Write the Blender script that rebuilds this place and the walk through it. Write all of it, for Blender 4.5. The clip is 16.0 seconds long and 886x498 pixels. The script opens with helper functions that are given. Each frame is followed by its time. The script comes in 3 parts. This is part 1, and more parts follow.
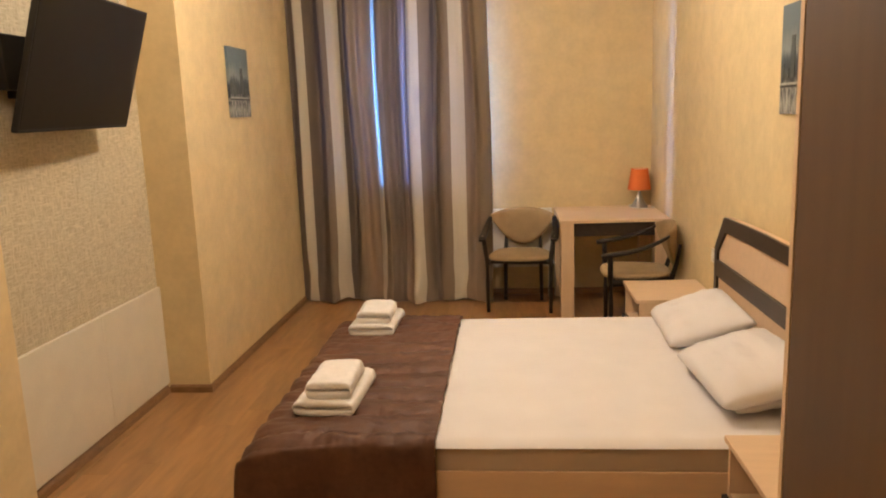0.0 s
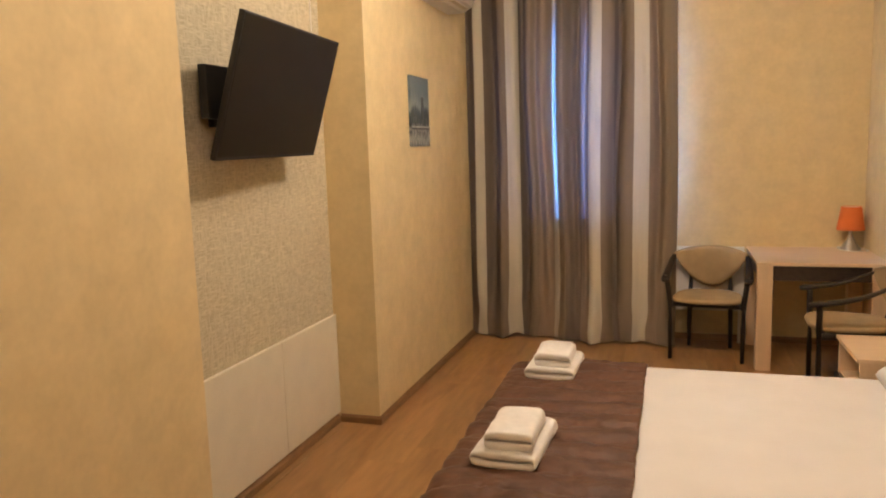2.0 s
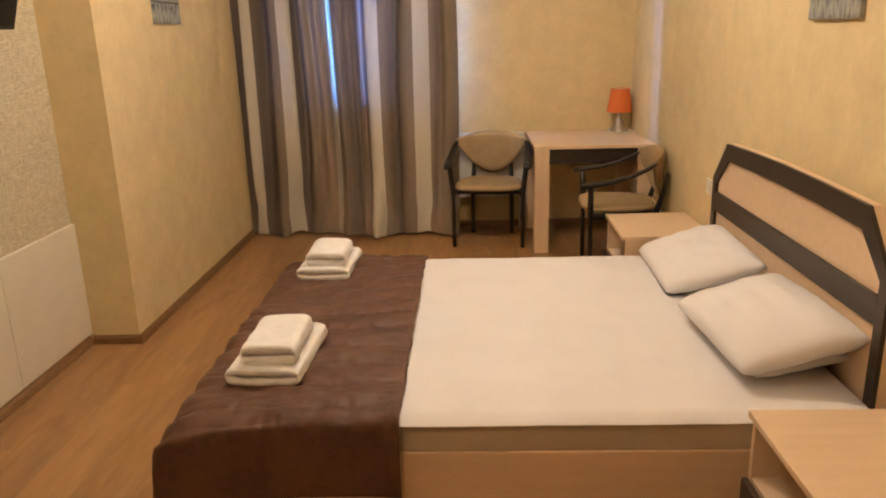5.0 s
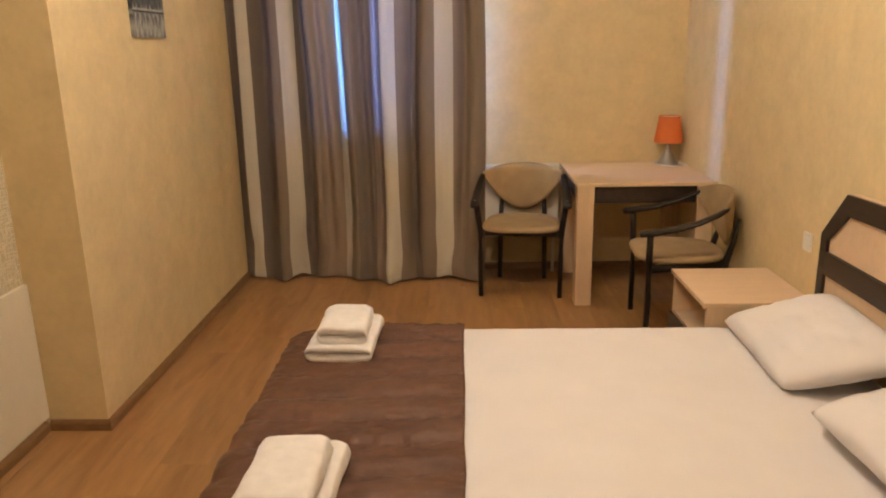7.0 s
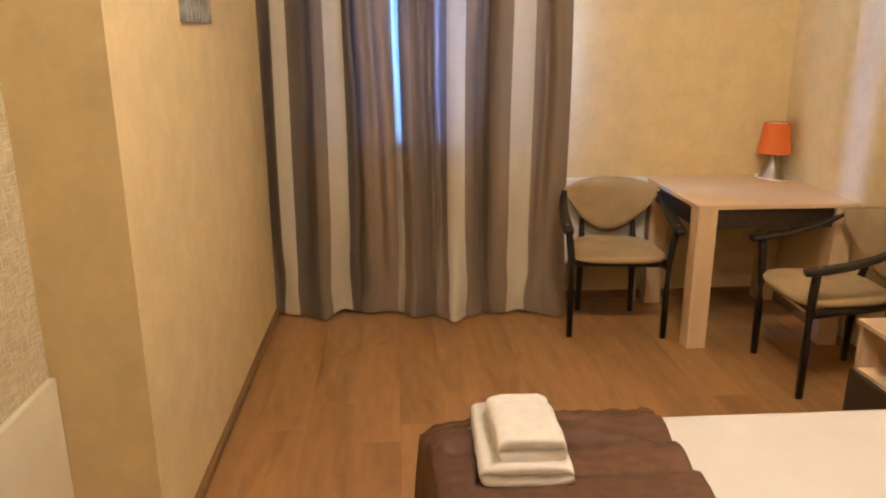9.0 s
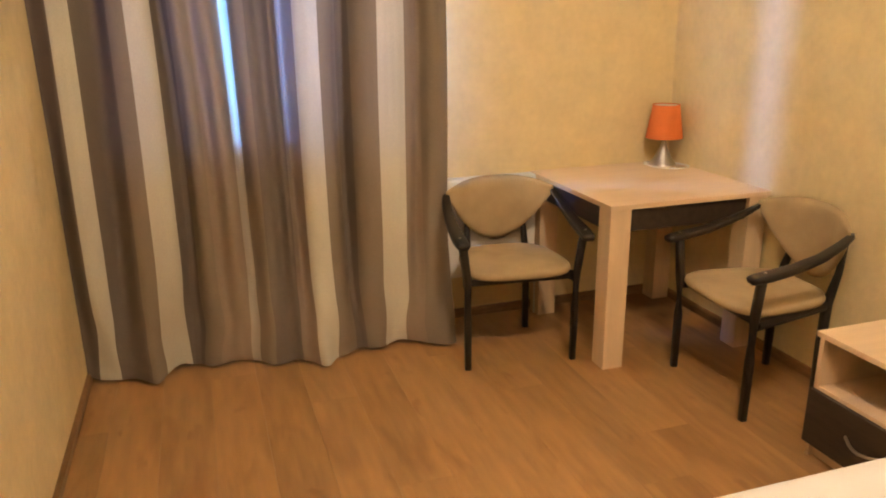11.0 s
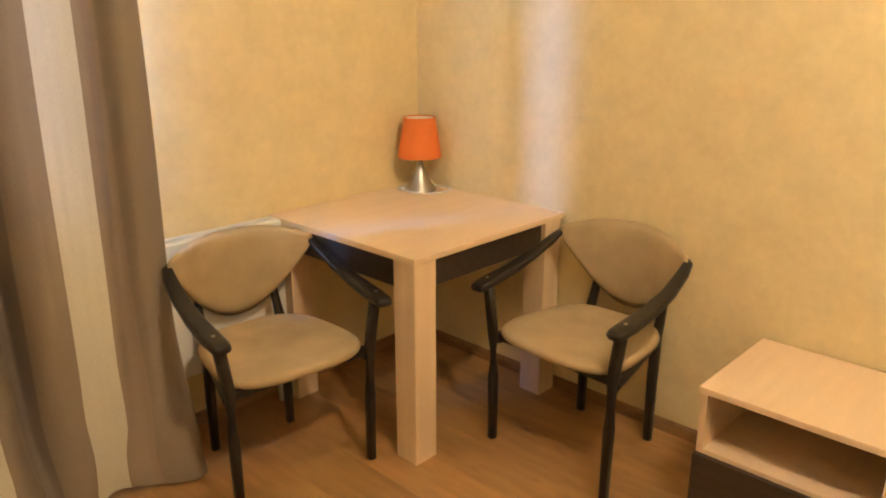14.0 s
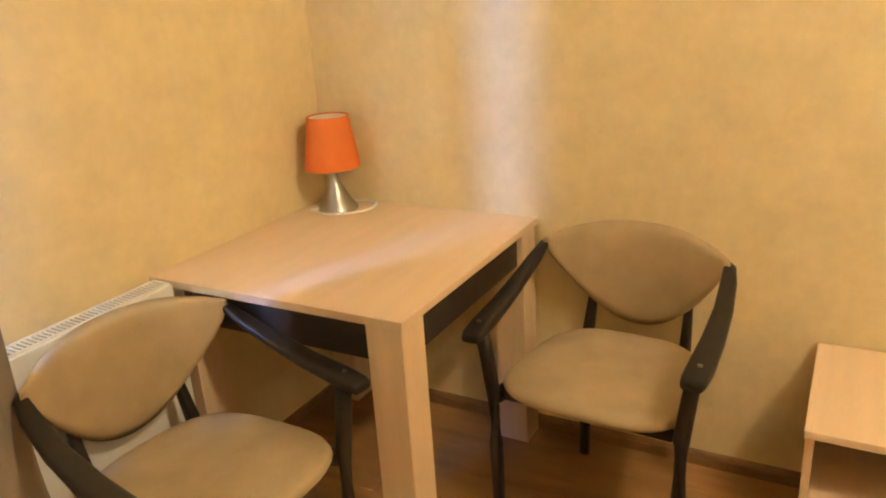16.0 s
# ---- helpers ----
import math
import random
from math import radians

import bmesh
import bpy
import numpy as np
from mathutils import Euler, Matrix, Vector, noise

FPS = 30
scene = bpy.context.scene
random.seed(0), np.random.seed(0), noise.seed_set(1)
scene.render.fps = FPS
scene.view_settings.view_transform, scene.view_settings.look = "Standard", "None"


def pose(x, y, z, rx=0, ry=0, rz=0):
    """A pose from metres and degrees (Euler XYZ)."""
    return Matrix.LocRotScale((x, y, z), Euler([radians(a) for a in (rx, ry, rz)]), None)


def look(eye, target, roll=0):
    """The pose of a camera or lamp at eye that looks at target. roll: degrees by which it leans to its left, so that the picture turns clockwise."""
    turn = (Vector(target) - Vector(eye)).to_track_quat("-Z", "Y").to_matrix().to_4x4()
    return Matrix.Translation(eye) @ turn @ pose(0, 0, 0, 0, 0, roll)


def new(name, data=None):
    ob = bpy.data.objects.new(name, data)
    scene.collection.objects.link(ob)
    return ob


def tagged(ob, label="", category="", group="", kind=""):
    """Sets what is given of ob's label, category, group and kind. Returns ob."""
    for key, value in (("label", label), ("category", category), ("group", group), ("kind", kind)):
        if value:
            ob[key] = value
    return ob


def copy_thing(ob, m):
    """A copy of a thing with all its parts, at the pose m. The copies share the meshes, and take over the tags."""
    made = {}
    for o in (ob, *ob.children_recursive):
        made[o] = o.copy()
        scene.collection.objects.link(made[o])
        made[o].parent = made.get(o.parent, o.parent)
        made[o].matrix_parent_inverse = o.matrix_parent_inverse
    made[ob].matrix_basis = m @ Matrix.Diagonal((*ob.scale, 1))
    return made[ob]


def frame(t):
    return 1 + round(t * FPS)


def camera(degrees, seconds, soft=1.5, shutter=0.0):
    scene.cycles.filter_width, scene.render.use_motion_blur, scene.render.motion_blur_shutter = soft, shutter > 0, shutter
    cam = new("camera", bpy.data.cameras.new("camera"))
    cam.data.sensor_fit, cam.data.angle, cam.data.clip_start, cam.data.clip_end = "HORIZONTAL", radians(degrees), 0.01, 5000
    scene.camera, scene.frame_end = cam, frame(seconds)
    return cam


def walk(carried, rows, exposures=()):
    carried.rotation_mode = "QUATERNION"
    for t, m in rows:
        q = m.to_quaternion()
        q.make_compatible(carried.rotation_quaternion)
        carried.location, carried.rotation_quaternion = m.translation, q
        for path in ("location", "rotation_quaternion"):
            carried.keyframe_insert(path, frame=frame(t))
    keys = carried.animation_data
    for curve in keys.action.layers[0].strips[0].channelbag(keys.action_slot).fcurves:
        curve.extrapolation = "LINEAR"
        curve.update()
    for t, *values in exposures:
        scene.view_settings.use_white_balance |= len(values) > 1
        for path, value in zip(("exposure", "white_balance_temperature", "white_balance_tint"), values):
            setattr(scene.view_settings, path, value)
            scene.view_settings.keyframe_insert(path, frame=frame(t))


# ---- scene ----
cam = camera(61.3, 16.0, soft=2.0)
PATH = [
    (0, (-1.194, -6.376, 1.583), (-1.37, -4.417, 1.222), -2.1),
    (0.5, (-1.217, -6.303, 1.596), (-1.662, -4.383, 1.253), -2.5),
    (1, (-1.298, -6.261, 1.601), (-1.83, -4.356, 1.305), -3.1),
    (1.5, (-1.366, -6.215, 1.578), (-1.916, -4.31, 1.32), -2.7),
    (2, (-1.352, -6.171, 1.586), (-1.94, -4.279, 1.316), -1.8),
    (2.5, (-1.28, -6.093, 1.579), (-1.858, -4.206, 1.254), -1.6),
    (3, (-1.244, -6.012, 1.552), (-1.691, -4.105, 1.152), -1.2),
    (3.5, (-1.226, -6.007, 1.535), (-1.535, -4.089, 1.061), -1.4),
    (4, (-1.21, -6.008, 1.512), (-1.426, -4.094, 0.975), -1.7),
    (6.5, (-1.394, -5.288, 1.527), (-1.371, -3.371, 0.959), -1.1),
    (7, (-1.474, -5.104, 1.535), (-1.529, -3.175, 1.01), -1.0),
    (7.5, (-1.669, -4.901, 1.568), (-1.691, -2.967, 1.058), -1.6),
    (8, (-1.812, -4.69, 1.571), (-1.82, -2.758, 1.052), -0.1),
    (9.2, (-2.295, -4.17, 1.55), (-2.16, -2.26, 0.995), -0.4),
    (10.5, (-2.321, -3.665, 1.535), (-2.015, -1.773, 0.963), -0.8),
    (11, (-2.398, -3.45, 1.511), (-1.812, -1.633, 0.916), -0.7),
    (11.5, (-2.332, -3.222, 1.512), (-1.632, -1.437, 0.942), -1.3),
    (12, (-2.377, -3.053, 1.52), (-1.443, -1.373, 0.965), -1.2),
    (12.5, (-2.429, -2.915, 1.518), (-1.36, -1.324, 0.948), -1.1),
    (13, (-2.371, -2.746, 1.516), (-1.32, -1.145, 0.94), -0.6),
    (13.5, (-2.318, -2.586, 1.5), (-1.152, -1.067, 0.921), 0.0),
    (14, (-2.353, -2.405, 1.485), (-0.975, -1.087, 0.884), -0.0),
    (14.5, (-2.266, -2.214, 1.474), (-0.839, -0.966, 0.838), -0.2),
    (15, (-2.166, -2.033, 1.454), (-0.683, -0.86, 0.801), -0.4),
    (15.5, (-2.157, -1.807, 1.444), (-0.604, -0.739, 0.774), -2.4),
    (16, (-2.065, -1.638, 1.451), (-0.428, -0.705, 0.78), -3.7),
]
EXPOSURE = [(0, 0.03, 6500, 10), (1.0, 0.0, 6500, 10), (2.3, -0.05, 6500, 10), (4.0, 0.03, 6500, 10), (6.5, -0.08, 6500, 10), (8.0, 0.03, 6550, 9), (10.5, 0.36, 6900, 8), (11.5, 0.4, 7200, 6), (12.5, 0.52, 7300, 3), (14.0, 0.50, 7300, 2), (16.0, 0.50, 7600, 0)]
walk(cam, [(t, look(eye, target, roll)) for t, eye, target, roll in PATH], EXPOSURE)

# ---- world and lights ----
world = bpy.data.worlds.new("world")
scene.world = world
world.use_nodes = True
wn = world.node_tree.nodes
sky = wn.new("ShaderNodeTexSky")
sky.sky_type, sky.sun_disc, sky.sun_elevation, sky.sun_rotation = "NISHITA", False, radians(12), radians(200)
world.node_tree.links.new(sky.outputs[0], wn["Background"].inputs[0])
wn["Background"].inputs[1].default_value = 0.1

LAMP = (-1.5, -2.68, 2.80)
bulb = bpy.data.lights.new("ceiling_bulb", "POINT")
bulb.energy, bulb.color, bulb.shadow_soft_size = 90, (1.0, 0.835, 0.675), 0.11
new("ceiling_bulb", bulb).matrix_world = pose(*LAMP)
# added fill light without a fixture, brightens the entry wall and near floor
fill = bpy.data.lights.new("hall_bulb", "POINT")
fill.energy, fill.color, fill.shadow_soft_size = 27, (1.0, 0.80, 0.62), 0.1
new("hall_bulb", fill).matrix_world = pose(-1.8, -5.0, 2.78)

day = bpy.data.lights.new("window_daylight", "AREA")
day.shape, day.size, day.size_y, day.energy, day.color = "RECTANGLE", 0.64, 1.31, 540, (0.17, 0.34, 1.0)
new("window_daylight", day).matrix_world = pose(-2.10, 0.222, 1.725, -90, 0, 0)

# ---- materials ----
def material(name, color, rough=0.6, metal=0.0, vary=0.15, scale=8.0, fine=120.0, bump=0.1, stretch=(1, 1, 1), tint=None, per_object=0.0, coords="Object", spec=0.5):
    """A surface with variation at a large and a fine scale."""
    m = bpy.data.materials.new(name)
    m.use_nodes = True
    nt = m.node_tree
    b = nt.nodes["Principled BSDF"]
    b.inputs["Roughness"].default_value, b.inputs["Metallic"].default_value = rough, metal
    b.inputs["Specular IOR Level"].default_value = spec
    tc = nt.nodes.new("ShaderNodeTexCoord")
    mp = nt.nodes.new("ShaderNodeMapping")
    mp.inputs["Scale"].default_value = stretch
    nt.links.new(tc.outputs[coords], mp.inputs[0])
    big, small = nt.nodes.new("ShaderNodeTexNoise"), nt.nodes.new("ShaderNodeTexNoise")
    big.inputs["Scale"].default_value, big.inputs["Detail"].default_value = scale, 4
    small.inputs["Scale"].default_value, small.inputs["Detail"].default_value = fine, 3
    for n in (big, small):
        nt.links.new(mp.outputs[0], n.inputs["Vector"])
    mixer = nt.nodes.new("ShaderNodeMix")
    mixer.data_type = "FLOAT"
    mixer.inputs[0].default_value = 0.35
    nt.links.new(big.outputs[0], mixer.inputs[2])
    nt.links.new(small.outputs[0], mixer.inputs[3])
    value = mixer.outputs[0]
    if per_object:
        info = nt.nodes.new("ShaderNodeObjectInfo")
        add = nt.nodes.new("ShaderNodeMath")
        add.operation = "MULTIPLY_ADD"
        nt.links.new(info.outputs["Random"], add.inputs[0])
        add.inputs[1].default_value = per_object
        nt.links.new(value, add.inputs[2])
        value = add.outputs[0]
    ramp = nt.nodes.new("ShaderNodeValToRGB")
    e = ramp.color_ramp.elements
    e[0].position, e[1].position = 0.3, 0.7 + per_object
    low = tint or tuple(c * (1 - vary * 1.6) for c in color)
    e[0].color, e[1].color = (*low, 1), (*[min(1, c * (1 + vary)) for c in color], 1)
    nt.links.new(value, ramp.inputs[0])
    nt.links.new(ramp.outputs[0], b.inputs["Base Color"])
    bp = nt.nodes.new("ShaderNodeBump")
    bp.inputs["Strength"].default_value, bp.inputs["Distance"].default_value = bump, 0.004
    nt.links.new(small.outputs[0], bp.inputs["Height"])
    nt.links.new(bp.outputs[0], b.inputs["Normal"])
    return m


def woven(name, color, low):
    """Coarse linen-look wallpaper: crossing threads of uneven length."""
    m = material(name, color, 0.8, vary=0.1, scale=5, fine=90, bump=0.2)
    nt = m.node_tree
    b = nt.nodes["Principled BSDF"]
    tc = nt.nodes.new("ShaderNodeTexCoord")
    fields = []
    for s in ((1, 20, 175), (1, 175, 20)):
        mp, n = nt.nodes.new("ShaderNodeMapping"), nt.nodes.new("ShaderNodeTexNoise")
        mp.inputs["Scale"].default_value = s
        n.inputs["Scale"].default_value, n.inputs["Detail"].default_value = 1.0, 2
        nt.links.new(tc.outputs["Object"], mp.inputs[0])
        nt.links.new(mp.outputs[0], n.inputs["Vector"])
        fields.append(n.outputs[0])
    top = nt.nodes.new("ShaderNodeMath")
    top.operation = "MAXIMUM"
    nt.links.new(fields[0], top.inputs[0])
    nt.links.new(fields[1], top.inputs[1])
    ramp = nt.nodes.new("ShaderNodeValToRGB")
    e = ramp.color_ramp.elements
    e[0].position, e[1].position, e[0].color, e[1].color = 0.42, 0.68, (*low, 1), (*color, 1)
    nt.links.new(top.outputs[0], ramp.inputs[0])
    nt.links.new(ramp.outputs[0], b.inputs["Base Color"])
    bp = nt.nodes.new("ShaderNodeBump")
    bp.inputs["Strength"].default_value, bp.inputs["Distance"].default_value = 0.35, 0.004
    nt.links.new(top.outputs[0], bp.inputs["Height"])
    nt.links.new(bp.outputs[0], b.inputs["Normal"])
    return m


def cloth(name, color, through_share, vary=0.12, lit=None):
    """Woven curtain cloth that lets part of the daylight through."""
    m = material(name, color, 0.85, vary=vary, scale=3, fine=400, bump=0.1, stretch=(1, 1, 0.25), spec=0.2)
    nt = m.node_tree
    b = nt.nodes["Principled BSDF"]
    tr, mix = nt.nodes.new("ShaderNodeBsdfTranslucent"), nt.nodes.new("ShaderNodeMixShader")
    tr.inputs[0].default_value = (*(lit or color), 1)
    mix.inputs[0].default_value = through_share
    nt.links.new(b.outputs[0], mix.inputs[1])
    nt.links.new(tr.outputs[0], mix.inputs[2])
    nt.links.new(mix.outputs[0], nt.nodes["Material Output"].inputs[0])
    return m


def glow(name, color, strength):
    m = bpy.data.materials.new(name)
    m.use_nodes = True
    b = m.node_tree.nodes["Principled BSDF"]
    b.inputs["Emission Color"].default_value, b.inputs["Emission Strength"].default_value = (*color, 1), strength
    b.inputs["Base Color"].default_value = (*color, 1)
    return m


M_WALL = material("wallpaper", (0.73, 0.58, 0.325), 0.75, vary=0.065, scale=8, fine=30, bump=0.04)
M_WEAVE = woven("woven_wallpaper", (0.67, 0.59, 0.42), (0.45, 0.385, 0.255))
M_CEIL = material("ceiling_paint", (0.8, 0.78, 0.72), 0.9, vary=0.03)
M_FLOOR = material("laminate", (0.42, 0.220, 0.084), 0.36, vary=0.24, scale=1.3, fine=5, bump=0.03, stretch=(6, 0.9, 1), per_object=0.2)


def add_figure(m):
    """Darker heartwood streaks and small knots along the planks."""
    nt = m.node_tree
    b = nt.nodes["Principled BSDF"]
    plain = b.inputs["Base Color"].links[0].from_socket
    tc, info = nt.nodes.new("ShaderNodeTexCoord"), nt.nodes.new("ShaderNodeObjectInfo")
    shift = nt.nodes.new("ShaderNodeVectorMath")
    shift.operation = "MULTIPLY_ADD"
    shift.inputs[1].default_value = (17.0, 31.0, 5.0)
    nt.links.new(info.outputs["Random"], shift.inputs[0])
    nt.links.new(tc.outputs["Object"], shift.inputs[2])
    color = plain
    for scale, detail, lo, hi, strength in (((7, 1.6, 1), 3, 0.54, 0.70, 0.45), ((16, 5.5, 1), 1, 0.67, 0.80, 0.45)):
        mp = nt.nodes.new("ShaderNodeMapping")
        mp.inputs["Scale"].default_value = scale
        nt.links.new(shift.outputs[0], mp.inputs[0])
        n, r, mix = nt.nodes.new("ShaderNodeTexNoise"), nt.nodes.new("ShaderNodeMapRange"), nt.nodes.new("ShaderNodeMix")
        n.inputs["Scale"].default_value, n.inputs["Detail"].default_value, n.inputs["Distortion"].default_value = 1.0, detail, 0.6
        nt.links.new(mp.outputs[0], n.inputs["Vector"])
        r.inputs[1].default_value, r.inputs[2].default_value, r.inputs[4].default_value = lo, hi, strength
        nt.links.new(n.outputs[0], r.inputs[0])
        mix.data_type = "RGBA"
        nt.links.new(r.outputs[0], mix.inputs[0])
        nt.links.new(color, mix.inputs[6])
        mix.inputs[7].default_value = (0.20, 0.085, 0.028, 1)
        color = mix.outputs[2]
    nt.links.new(color, b.inputs["Base Color"])


add_figure(M_FLOOR)
M_GAP = material("floor_base", (0.10, 0.055, 0.025), 0.7)
M_SKIRT = material("skirting_wood", (0.25, 0.135, 0.055), 0.45, vary=0.2, stretch=(2, 2, 12))
M_BEECH = material("light_veneer", (0.74, 0.54, 0.35), 0.42, vary=0.04, scale=3, fine=30, bump=0.02, stretch=(1, 9, 9))
M_BEECHV = material("light_veneer_upright", (0.74, 0.54, 0.345), 0.42, vary=0.06, scale=3, fine=30, bump=0.02, stretch=(9, 9, 0.8))
M_WENGE = material("dark_veneer", (0.040, 0.026, 0.018), 0.4, vary=0.3, scale=4, fine=40, bump=0.03, stretch=(9, 1, 9))
M_STAIN = material("dark_stained_wood", (0.022, 0.016, 0.011), 0.42, vary=0.3, scale=6, fine=60, bump=0.03, spec=0.35)
M_BROWN = material("wardrobe_veneer", (0.115, 0.065, 0.032), 0.55, vary=0.08, scale=3, fine=30, bump=0.02, stretch=(9, 9, 0.7))
M_SEAT = material("beige_upholstery", (0.41, 0.295, 0.165), 0.9, vary=0.12, scale=9, fine=500, bump=0.25, spec=0.2)
M_WHITE = material("white_lacquer", (0.80, 0.76, 0.68), 0.4, vary=0.03, bump=0.01)
M_PANEL = material("cream_panel", (0.76, 0.70, 0.56), 0.5, vary=0.04, bump=0.02)
M_SHEET = material("white_cotton", (0.79, 0.755, 0.74), 0.9, vary=0.03, scale=5, fine=300, bump=0.12, spec=0.2)
M_TERRY = material("white_terry", (0.90, 0.87, 0.84), 0.95, vary=0.06, scale=25, fine=600, bump=0.6, spec=0.1)
M_MATT = material("mattress_cloth", (0.52, 0.43, 0.32), 0.9, vary=0.06, scale=6, fine=250, bump=0.15, spec=0.2)
M_SPREAD = material("brown_satin", (0.122, 0.058, 0.033), 0.54, vary=0.22, scale=7, fine=38, bump=0.45, spec=0.28)
M_STEEL = material("brushed_steel", (0.42, 0.39, 0.35), 0.34, 1.0, vary=0.06, scale=6, fine=150, bump=0.02)
M_SHADE = material("orange_shade", (0.74, 0.185, 0.048), 0.8, vary=0.06, scale=10, fine=300, bump=0.1, spec=0.2)
M_LINER = material("shade_liner", (0.85, 0.72, 0.58), 0.8, vary=0.03)
M_BLACK = material("black_plastic", (0.012, 0.011, 0.010), 0.45, vary=0.2, bump=0.03)
M_SCREEN = material("tv_screen", (0.019, 0.015, 0.009), 0.40, vary=0.1, bump=0.0, spec=0.16)
M_TAUPE = cloth("taupe_cloth", (0.232, 0.182, 0.132), 0.0058)
M_CREAM = cloth("cream_cloth", (0.55, 0.51, 0.41), 0.0078)
# greyish stripes, darkened to paint in the shade of the fold valleys
M_GREY_SHADE = cloth("grey_shade_cloth", (0.165, 0.131, 0.104), 0.0038)
M_ROSE = cloth("rose_taupe_cloth", (0.265, 0.202, 0.146), 0.0062)
M_SHEER = cloth("sheer_cloth", (0.40, 0.34, 0.27), 0.0205, lit=(0.50, 0.85, 0.75))
M_VOILE = cloth("voile_cloth", (0.27, 0.205, 0.155), 0.0054, lit=(0.6, 0.65, 0.65))
M_CORD = material("white_cord", (0.8, 0.76, 0.68), 0.5)
M_DAY = glow("evening_sky", (0.36, 0.55, 1.0), 4.0)
M_INK = material("print_ink", (0.075, 0.085, 0.08), 0.5, vary=0.3, scale=30, fine=90)
M_HAZE = material("print_grey", (0.40, 0.40, 0.35), 0.5, vary=0.3, scale=30, fine=90)
M_GLASS = bpy.data.materials.new("window_glass")
M_GLASS.use_nodes = True
g = M_GLASS.node_tree.nodes["Principled BSDF"]
g.inputs["Transmission Weight"].default_value, g.inputs["Roughness"].default_value = 1.0, 0.0


def picture_paint(name, y0, y1, z0, z1):
    """A grey-blue print of a night skyline over water; flat bands and upright bars."""
    m = bpy.data.materials.new(name)
    m.use_nodes = True
    nt = m.node_tree
    b = nt.nodes["Principled BSDF"]
    b.inputs["Roughness"].default_value = 0.5
    tc, sep = nt.nodes.new("ShaderNodeTexCoord"), nt.nodes.new("ShaderNodeSeparateXYZ")
    nt.links.new(tc.outputs["Object"], sep.inputs[0])
    up = nt.nodes.new("ShaderNodeMapRange")
    up.inputs[1].default_value, up.inputs[2].default_value = z0, z1
    nt.links.new(sep.outputs[2], up.inputs[0])
    mp, bars = nt.nodes.new("ShaderNodeMapping"), nt.nodes.new("ShaderNodeTexNoise")
    mp.inputs["Scale"].default_value = (1, 38, 4)
    bars.inputs["Scale"].default_value, bars.inputs["Detail"].default_value = 1.0, 3
    nt.links.new(tc.outputs["Object"], mp.inputs[0])
    nt.links.new(mp.outputs[0], bars.inputs["Vector"])
    add = nt.nodes.new("ShaderNodeMath")
    add.operation = "MULTIPLY_ADD"
    nt.links.new(bars.outputs[0], add.inputs[0])
    add.inputs[1].default_value = 0.42
    nt.links.new(up.outputs[0], add.inputs[2])
    ramp = nt.nodes.new("ShaderNodeValToRGB")
    ramp.color_ramp.elements[0].position, ramp.color_ramp.elements[0].color = 0.12, (0.03, 0.04, 0.045, 1)
    ramp.color_ramp.elements[1].position, ramp.color_ramp.elements[1].color = 1.0, (0.13, 0.17, 0.19, 1)
    for p, c in ((0.30, (0.36, 0.36, 0.33)), (0.42, (0.06, 0.07, 0.08)), (0.47, (0.30, 0.30, 0.27)), (0.53, (0.025, 0.03, 0.035)), (0.72, (0.05, 0.065, 0.075)), (0.80, (0.24, 0.27, 0.26))):
        e = ramp.color_ramp.elements.new(p)
        e.color = (*c, 1)
    nt.links.new(add.outputs[0], ramp.inputs[0])
    nt.links.new(ramp.outputs[0], b.inputs["Base Color"])
    return m


# ---- building helpers ----
def mesh_of(name, bm, mat, smooth=False):
    me = bpy.data.meshes.new(name)
    bmesh.ops.recalc_face_normals(bm, faces=bm.faces)
    bm.to_mesh(me)
    bm.free()
    for m in (mat if isinstance(mat, (list, tuple)) else [mat]):
        me.materials.append(m)
    if smooth:
        me.shade_smooth()
    return me


def part(name, bm, mat, parent=None, label="", smooth=False):
    ob = new(name, mesh_of(name, bm, mat, smooth))
    if parent:
        ob.parent = parent
    if label:
        ob["label"] = label
    return ob


def thing(name, at, label, category, group="", turn=0.0):
    ob = new(name)
    ob.empty_display_size = 0.05
    ob.matrix_basis = pose(*at, 0, 0, turn)
    return tagged(ob, label, category, group)


def setting(name, bm, mat, label):
    return tagged(part(name, bm, mat), label, "structure", kind="structure")


def box(bm, x0, x1, y0, y1, z0, z1, bevel=0.0, segments=2):
    made = bmesh.ops.create_cube(bm, size=1.0, matrix=Matrix.LocRotScale(((x0 + x1) / 2, (y0 + y1) / 2, (z0 + z1) / 2), None, (x1 - x0, y1 - y0, z1 - z0)))
    if bevel:
        edges = {e for v in made["verts"] for e in v.link_edges}
        bmesh.ops.bevel(bm, geom=list(edges), offset=bevel, segments=segments, affect="EDGES", profile=0.5)
    return bm


def block(*a, **k):
    return box(bmesh.new(), *a, **k)


